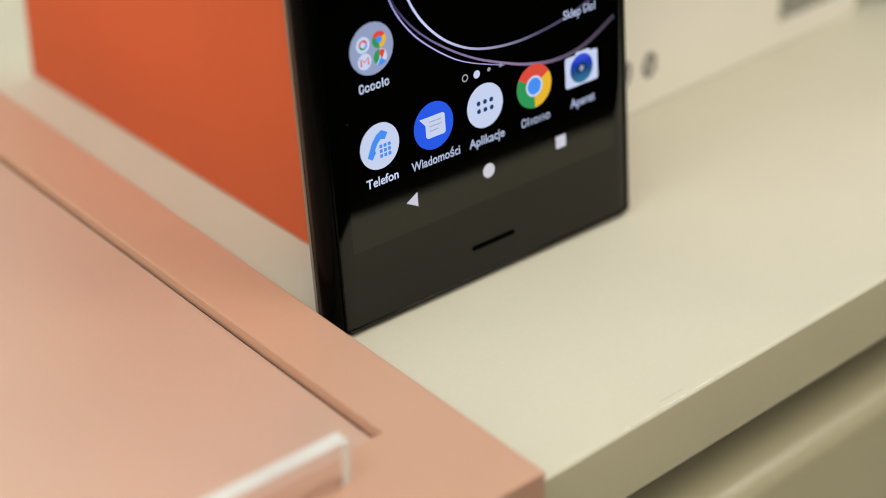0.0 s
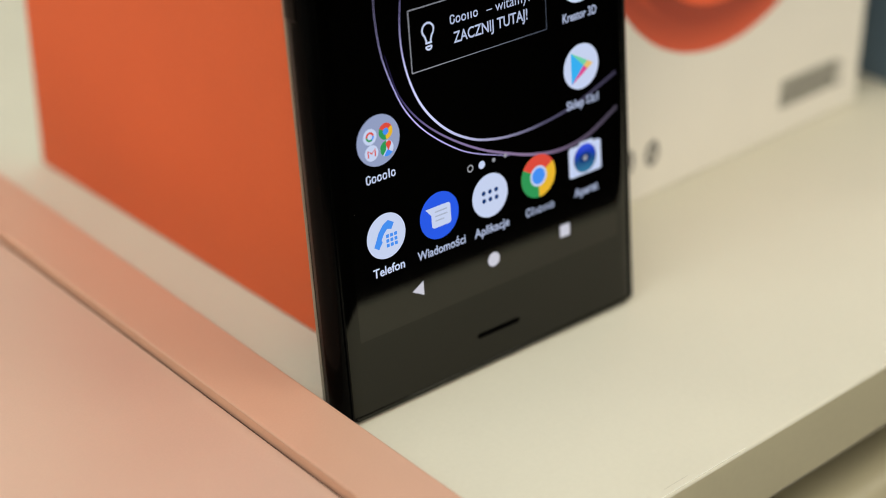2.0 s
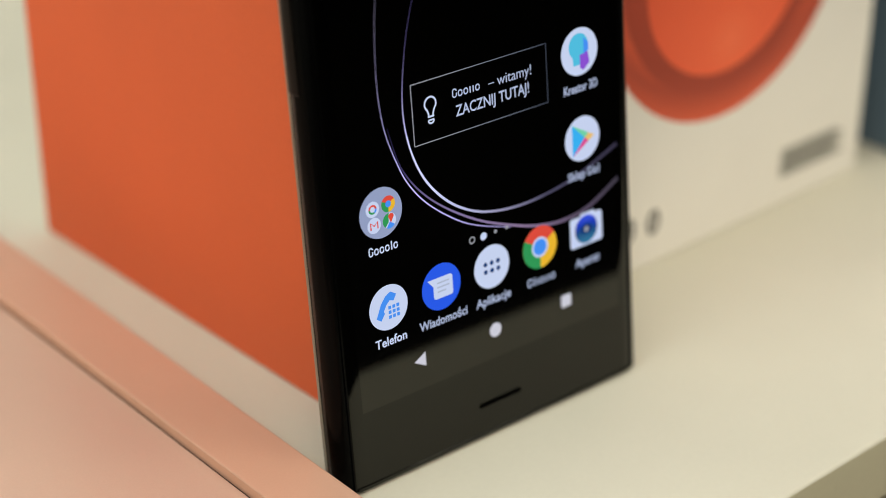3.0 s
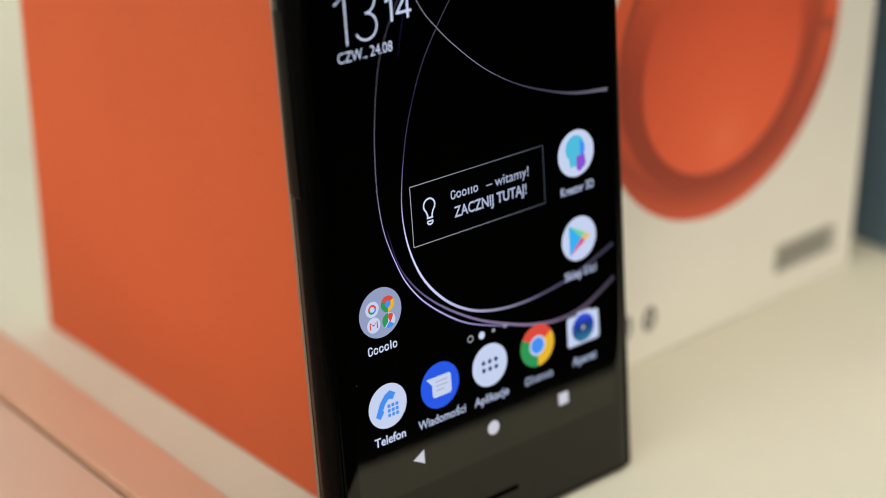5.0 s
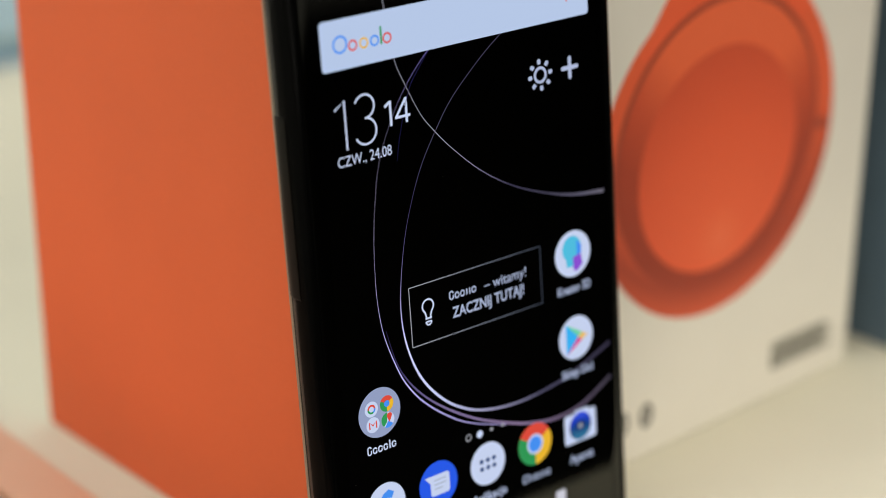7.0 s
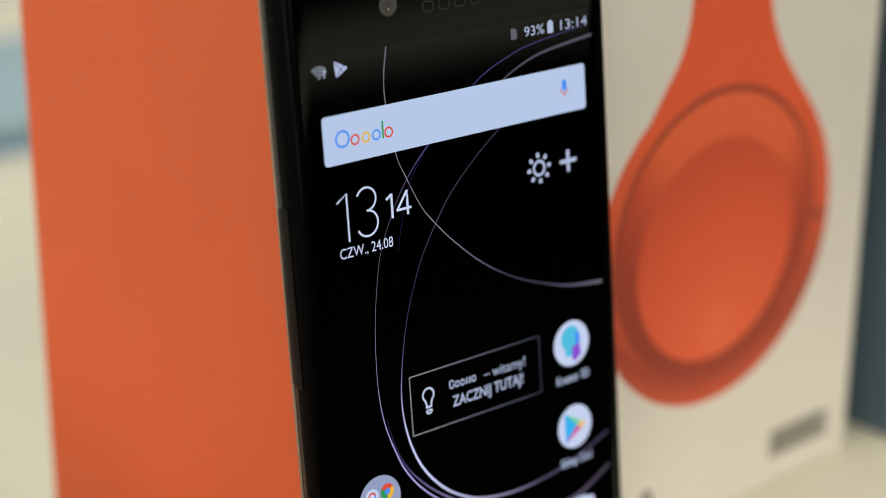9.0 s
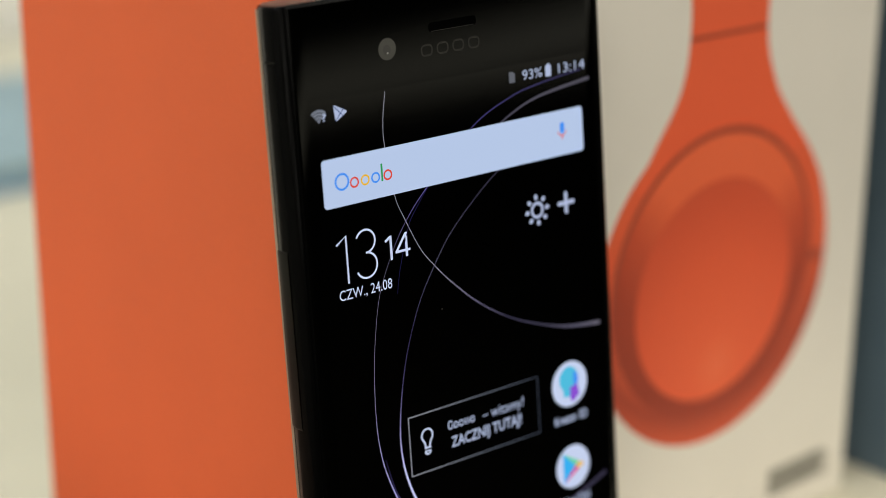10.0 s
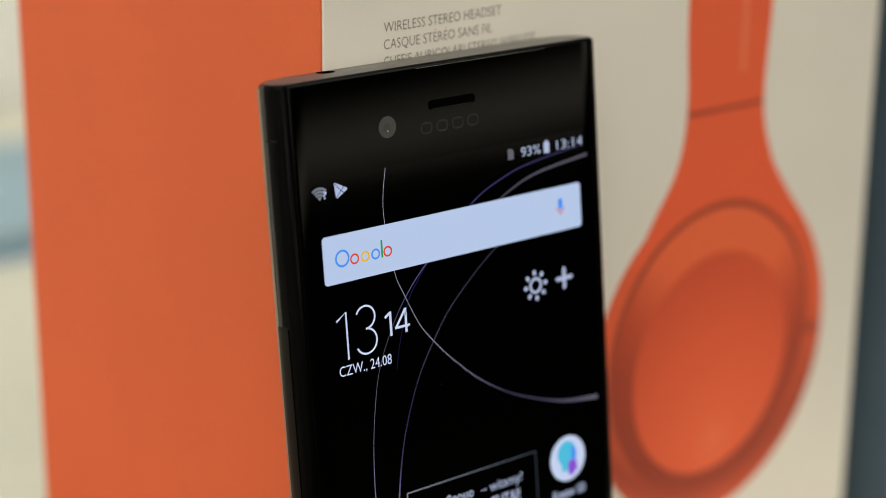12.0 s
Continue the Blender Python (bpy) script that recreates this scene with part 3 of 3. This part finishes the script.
    play = part("status_icon", flat([(-2.66, 13.07), (-2.63, 13.075), (-2.39, 12.955), (-2.39, 12.925), (-2.60, 12.805), (-2.63, 12.81)], Y(0)), G_SOFT, ob, "white triangle with dark crossing lines")
    part("crossing", joined(band([(-2.65, 13.06), (-2.46, 12.87)], [0.014], Y(1)), band([(-2.63, 12.81), (-2.45, 13.0)], [0.014], Y(2))), G_NAVY, play)
    part("status_icon", flat([(1.26, 12.86), (1.40, 12.86), (1.40, 13.02), (1.34, 13.06), (1.26, 13.06)], Y(0)), G_DIM, ob)
    part("status_icon", joined(flat(rrect(2.14, 2.28, 12.85, 13.06, 0.02, 2), Y(0)), flat(rrect(2.18, 2.24, 13.05, 13.09, 0.01, 2), Y(0))), G_SOFT, ob)
    part("status_text", lettering("93%", 1.58, 2.06, 12.87, 0.18, Y(0)), G_SOFT, ob)
    part("status_text", lettering("13:14", 2.46, 3.12, 12.87, 0.18, Y(0)), G_SOFT, ob)
    # search bar with its maker's mark as plain coloured shapes
    bar = part("search_bar", flat(rrect(-3.0, 3.0, 11.33, 12.18, 0.07), Y(3)), G_BAR, ob, "pale blue-white search bar")
    for x, z, r, w, m in ((-2.60, 11.755, 0.135, 0.038, G_SKY), (-2.34, 11.70, 0.08, 0.033, G_RED), (-2.11, 11.70, 0.08, 0.033, G_YELLOW), (-1.885, 11.70, 0.08, 0.033, G_SKY), (-1.62, 11.70, 0.08, 0.033, G_RED)):
        part("mark", ring(x, z, r, w, Y(4)), m, bar)
    part("mark", flat(rrect(-1.765, -1.725, 11.61, 11.92, 0.01, 2), Y(4)), G_GREEN, bar)
    part("microphone", flat(rrect(2.425, 2.535, 11.74, 11.95, 0.05), Y(4)), G_SKY, bar)
    part("microphone_stand", joined(band(arc(2.48, 11.80, 0.10, 190, 350, 12), [0.022], Y(4)), flat(rrect(2.465, 2.495, 11.63, 11.71, 0.01, 2), Y(4))), G_RED, bar)
    # weather signs, clock, date
    sun = joined(ring(1.77, 10.41, 0.13, 0.055, Y(1)), *[flat(arc(1.77 + 0.255 * math.cos(radians(45 * k + 5)), 10.41 + 0.255 * math.sin(radians(45 * k + 5)), 0.042, n=14), Y(1)) for k in range(8)],
                 *[band([(1.77 + r * math.cos(radians(45 * k + 5)), 10.41 + r * math.sin(radians(45 * k + 5))) for r in (0.20, 0.255)], [0.075], Y(2)) for k in range(8)])
    part("weather_sign", sun, G_SOFT, ob)
    part("plus_sign", joined(flat(rrect(2.455, 2.535, 10.20, 10.63, 0.04), Y(1)), flat(rrect(2.28, 2.71, 10.375, 10.455, 0.04), Y(2))), G_SOFT, ob)
    part("clock_digit", joined(band([(-2.82, 10.67), (-2.61, 10.81), (-2.61, 9.96)], [0.036], Y(1))), G_WHITE, ob)
    part("clock_digit", band(arc(-2.20, 10.63, 0.205, 155, -90, 24) + arc(-2.205, 10.205, 0.225, 90, -155, 24), [0.036], Y(1)), G_WHITE, ob)
    part("minute_digit", joined(band([(-1.78, 10.53), (-1.665, 10.60)], [0.048], Y(1)), band([(-1.66, 10.62), (-1.66, 10.18)], [0.05], Y(2))), G_WHITE, ob)
    part("minute_digit", joined(band([(-1.32, 10.18), (-1.32, 10.62)], [0.05], Y(1)), band([(-1.33, 10.60), (-1.55, 10.30)], [0.045], Y(2)), band([(-1.57, 10.30), (-1.24, 10.30)], [0.045], Y(3))), G_WHITE, ob)
    part("date", lettering("CZW., 24.08", -2.83, -1.69, 9.685, 0.185, Y(1)), G_WHITE, ob)
    # welcome box
    wid = part("welcome_box", joined(*[band(p, [0.017], Y(2)) for p in ([(-1.55, 6.11), (1.55, 6.11)], [(1.55, 6.11), (1.55, 7.22)], [(1.55, 7.22), (-1.55, 7.22)], [(-1.55, 7.22), (-1.55, 6.11)])]), G_LINE, ob, "thin grey outlined box")
    bulb = joined(band(arc(-1.15, 6.79, 0.125, -50, 230, 30), [0.034], Y(2)), band([(-1.07, 6.695), (-1.10, 6.61), (-1.10, 6.57)], [0.034], Y(2)), band([(-1.23, 6.695), (-1.20, 6.61), (-1.20, 6.57)], [0.034], Y(2)),
                  flat(rrect(-1.225, -1.075, 6.545, 6.58, 0.015, 3), Y(2)), band(arc(-1.15, 6.50, 0.062, 180, 360, 16), [0.032], Y(2)), flat(rrect(-1.215, -1.085, 6.485, 6.515, 0.012, 3), Y(3)))
    part("bulb_sign", bulb, G_WHITE, wid)
    part("welcome_text", lettering("\u2013 witamy!", 0.17, 1.18, 6.735, 0.195, Y(2)), G_SOFT, wid)
    part("welcome_text", lettering("ZACZNIJ TUTAJ!", -0.60, 1.11, 6.41, 0.20, Y(2), 0.016), G_SOFT, wid)

    def icon(x, z, r, material, label):
        return part("app_icon", flat(arc(x, z, r, n=56), Y(3)), material, ob, label)

    def caption(words, x, z, w, material=G_SOFT):
        part("caption", lettering(words, x - w / 2, x + w / 2, z - 0.02, 0.17, Y(4), 0.018), material, ob)

    def plain_marks(name, shapes, x0, x1, z, parent, material=G_SOFT):
        """A name as a row of plain rings and bars: O and o tall and low rings, l and i tall and low bars."""
        step = (x1 - x0) / sum(1.0 if c in "Oo" else 0.55 for c in shapes)
        row, x = None, x0
        for c in shapes:
            w = step * (1.0 if c in "Oo" else 0.55)
            top = 0.17 if c in "Ol" else 0.125
            if c in "Oo":
                bm = band(rrect(x + 0.014, x + w - 0.03, z + 0.012, z + top - 0.012, (w - 0.044) * 0.48, 5) + [(x + w - 0.03, z + top / 2)], [0.026], Y(4))
            else:
                bm = flat(rrect(x + w * 0.2, x + w * 0.2 + 0.029, z, z + top, 0.012, 2), Y(4))
            if row is None:
                row = part(name, bm, material, parent, "row of small pale plain shapes")
            else:
                part("mark", bm, material, row)
            x += w

    def wheel(x, z, r, parent, k):
        """A ring of three colours round a blue centre."""
        for a, m in ((30, G_RED), (270, G_YELLOW), (150, G_GREEN)):
            part("segment", flat(arc(x, z, r, a, a + 120, 16) + arc(x, z, r * 0.45, a + 120, a, 10), Y(k)), m, parent)
        part("centre", flat(arc(x, z, r * 0.48), Y(k + 1)), G_WHITE, parent)
        part("centre", flat(arc(x, z, r * 0.38), Y(k + 2)), G_SKY, parent)

    plain_marks("name_marks", "Oooiio", -0.66, -0.01, 6.755, wid)
    tel = icon(-2.39, 3.355, 0.425, G_WHITE, "white round icon with a blue handset")
    hs = [(0.06, 0.285), (0.185, 0.205), (0.12, 0.095), (0.03, 0.125), (-0.05, 0.05), (-0.11, -0.055), (-0.09, -0.095), (-0.18, -0.215), (-0.28, -0.145), (-0.22, -0.02), (-0.165, 0.10), (-0.06, 0.225)]
    part("handset", flat([(-2.39 + x, 3.355 + z) for x, z in hs], Y(4)), G_SKY, tel)
    for i in range(3):
        for j in range(3):
            part("key", flat(rrect(-2.40 + 0.09 * i, -2.335 + 0.09 * i, 3.13 + 0.09 * j, 3.195 + 0.09 * j, 0.01, 2), Y(4)), G_SKY, tel)
    caption("Telefon", -2.39, 2.655, 0.70, G_WHITE)
    msg = icon(-1.19, 3.355, 0.445, G_BLUE, "blue round icon with a white speech bubble")
    part("bubble", flat([(-1.50, 3.545)] + arc(-0.99, 3.485, 0.06, 90, 0, 6) + arc(-0.99, 3.20, 0.06, 0, -90, 6) + arc(-1.315, 3.20, 0.06, -90, -180, 6) + [(-1.375, 3.40)], Y(4)), G_WHITE, msg)
    for k, w in ((0, 0.28), (1, 0.28), (2, 0.20)):
        part("writing", flat(rrect(-1.29, -1.29 + w, 3.43 - 0.085 * k, 3.455 - 0.085 * k, 0.008, 2), Y(5)), G_PALE_GREY, msg)
    caption("Wiadomo\u015bci", -1.19, 2.655, 1.11)
    apps = icon(0, 3.36, 0.42, G_WHITE, "white round icon with six dark dots")
    for i in range(3):
        for j in range(2):
            part("dot", flat(arc(-0.15 + 0.15 * i, 3.285 + 0.15 * j, 0.046, n=16), Y(4)), G_NAVY, apps)
    caption("Aplikacje", 0, 2.655, 0.84)
    wh = icon(1.18, 3.37, 0.42, G_YELLOW, "round icon of red, yellow and green round blue")
    wheel(1.18, 3.37, 0.421, wh, 4)
    plain_marks("caption", "Olioiio", 0.83, 1.55, 2.635, ob)
    shot = part("app_icon", joined(flat(rrect(1.95, 2.77, 3.05, 3.66, 0.06), Y(3)), flat(rrect(2.22, 2.58, 3.62, 3.71, 0.03), Y(3))), G_WHITE, ob, "white camera icon with a dark blue lens")
    part("lens", flat(arc(2.36, 3.37, 0.285), Y(4)), G_LENS, shot)
    part("lens", flat(arc(2.36, 3.38, 0.15, rz=0.10), Y(5)), G_NAVY, shot)
    part("lens", flat(arc(2.36, 3.37, 0.055), Y(6)), G_GREY, shot)
    caption("Aparat", 2.36, 2.67, 0.62)
    fold = icon(-2.387, 5.14, 0.462, G_FOLDER, "pale lilac round folder holding four small icons")
    part("mini_icon", flat(arc(-2.56, 5.25, 0.145), Y(4)), G_WHITE, fold)
    part("mini_mark", ring(-2.56, 5.25, 0.07, 0.035, Y(5), 0, 180, 14), G_RED, fold)
    part("mini_mark", ring(-2.56, 5.25, 0.07, 0.035, Y(5), 180, 300, 14), G_GREEN, fold)
    part("mini_mark", ring(-2.56, 5.25, 0.07, 0.035, Y(6), 300, 365, 8), G_SKY, fold)
    part("mini_icon", flat(arc(-2.22, 5.26, 0.15), Y(4)), G_RED, fold)
    for a, m in ((30, G_RED), (270, G_YELLOW), (150, G_GREEN)):
        part("mini_mark", flat(arc(-2.22, 5.26, 0.15, a, a + 120, 12) + [(-2.22, 5.26)], Y(5)), m, fold)
    part("mini_mark", flat(arc(-2.22, 5.26, 0.062), Y(6)), G_SKY, fold)
    part("mini_icon", flat(arc(-2.55, 4.95, 0.145), Y(4)), G_WHITE, fold)
    part("mini_mark", band([(-2.625, 4.88), (-2.625, 5.01), (-2.55, 4.94), (-2.475, 5.01), (-2.475, 4.88)], [0.03], Y(5)), G_RED, fold)
    part("mini_icon", flat(arc(-2.22, 4.95, 0.145), Y(4)), G_WHITE, fold)
    part("mini_mark", flat(arc(-2.22, 4.95, 0.145, 90, 230, 14) + [(-2.24, 4.92)], Y(5)), G_GREEN, fold)
    part("mini_mark", flat(arc(-2.22, 4.95, 0.145, 240, 320, 10) + [(-2.21, 4.93)], Y(5)), G_SKY, fold)
    part("mini_mark", flat(arc(-2.18, 5.02, 0.06, 0, 180, 10) + [(-2.19, 4.90)], Y(6)), G_RED, fold)
    plain_marks("caption", "Oooolo", -2.72, -2.06, 4.40, ob, G_WHITE)
    shop = icon(2.35, 5.19, 0.435, G_WHITE, "white round icon with a coloured triangle")
    tri = [(2.10, 5.50), (2.10, 4.88), (2.65, 5.19)]
    part("triangle", flat([tri[0], tri[1], (2.41, 5.19)], Y(4)), G_PLAY_BLUE, shop)
    part("triangle", flat([tri[0], (2.41, 5.19), (2.51, 5.27)], Y(4)), G_MINT, shop)
    part("triangle", flat([tri[1], (2.51, 5.11), (2.41, 5.19)], Y(4)), G_PINK, shop)
    part("triangle", flat([(2.41, 5.19), (2.51, 5.11), tri[2], (2.51, 5.27)], Y(4)), G_AMBER, shop)
    caption("Sklep", 2.17, 4.44, 0.44)
    plain_marks("caption", "Olol", 2.45, 2.77, 4.42, ob)
    head = icon(2.36, 6.87, 0.45, G_WHITE, "white round icon with a blue and violet swirl")
    part("swirl", flat(arc(2.34, 6.97, 0.24, 0, 360, 30, 0.25), Y(4)), G_CYAN, head)
    part("swirl", flat([(2.16, 6.95), (2.50, 6.95), (2.42, 6.62), (2.20, 6.62)], Y(5)), G_CYAN, head)
    part("swirl", flat([(2.36, 6.80), (2.56, 6.84), (2.60, 6.62), (2.44, 6.50), (2.36, 6.56)], Y(6)), G_PURPLE, head)
    part("swirl", flat([(2.46, 7.12), (2.58, 7.0), (2.58, 6.86), (2.46, 6.80)], Y(6)), G_SKY, head)
    caption("Kreator 3D", 2.36, 6.13, 0.84)
    # page dots and navigation signs
    part("page_dot", ring(-0.42, 4.01, 0.06, 0.025, Y(3)), G_GREY, ob)
    part("page_dot", flat(arc(-0.15, 4.0, 0.075, n=24), Y(3)), G_WHITE, ob)
    part("page_dot", flat(arc(0.135, 4.01, 0.038, n=18), Y(3)), G_GREY, ob)
    part("page_dot", flat(arc(0.41, 4.01, 0.038, n=18), Y(3)), G_GREY, ob)
    part("back_sign", flat([(-1.92, 2.09), (-1.66, 2.23), (-1.66, 1.95)], Y(3)), G_NAV, ob)
    part("home_sign", flat(arc(0, 2.08, 0.14), Y(3)), G_NAV, ob)
    part("recent_sign", flat(rrect(1.65, 1.90, 1.95, 2.20, 0.02, 2), Y(3)), G_NAV, ob)
    return ob


def cylinder_up(x, y, r, z0, z1, n=28):
    bm = bmesh.new()
    bmesh.ops.create_cone(bm, cap_ends=True, segments=n, radius1=r, radius2=r, depth=z1 - z0)
    bmesh.ops.translate(bm, vec=(x, y, (z0 + z1) / 2), verts=bm.verts)
    return bm


G_PLAY_BLUE = glow("display_azure", (0.04, 0.42, 0.86), 1.0)
G_MINT = glow("display_mint", (0.16, 0.62, 0.38), 1.0)
G_PINK = glow("display_pink", (0.70, 0.07, 0.26), 1.0)
G_AMBER = glow("display_amber", (0.78, 0.50, 0.16), 1.0)
G_LENS = glow_ramp("display_lens", 2, [(3.08, (0.04, 0.20, 0.34)), (3.32, (0.015, 0.07, 0.20)), (3.46, (0.012, 0.04, 0.42)), (3.66, (0.05, 0.10, 0.75))])
G_SIGNAL = glow("display_signal", (0.20, 0.22, 0.27), 0.9)
G_NAV = glow("display_nav", (0.58, 0.58, 0.66), 1.0)
RIM_GLINT = mat("painted_rim_glint", (0.30, 0.29, 0.26), 0.35, metal=0.5, vary=0)
DUST = mat("dust", (0.16, 0.155, 0.145), 0.9, vary=0)
FLAP = mat("dark_flap", (0.003, 0.0028, 0.0022), 0.3, vary=0.1, size=80, spec=0.06)
EDGE_HIGHLIGHT = mat("edge_highlight", (0.20, 0.18, 0.135), 0.4, metal=0.2, vary=0.15, size=60)
LENS_BRIGHT = mat("lens_glint", (0.4, 0.4, 0.38), 0.2, vary=0)
L_UPPER_DIM = glow_ramp("display_line_faint", 2, [(6.4, (0.55, 0.55, 0.95)), (7.1, (0.26, 0.235, 0.48)), (7.9, (0.085, 0.072, 0.18)), (8.7, (0.05, 0.04, 0.12)), (9.9, (0.09, 0.085, 0.14)), (10.8, (0.055, 0.05, 0.085)), (12.0, (0.05, 0.045, 0.07)), (12.7, (0.09, 0.085, 0.11))])
phone()
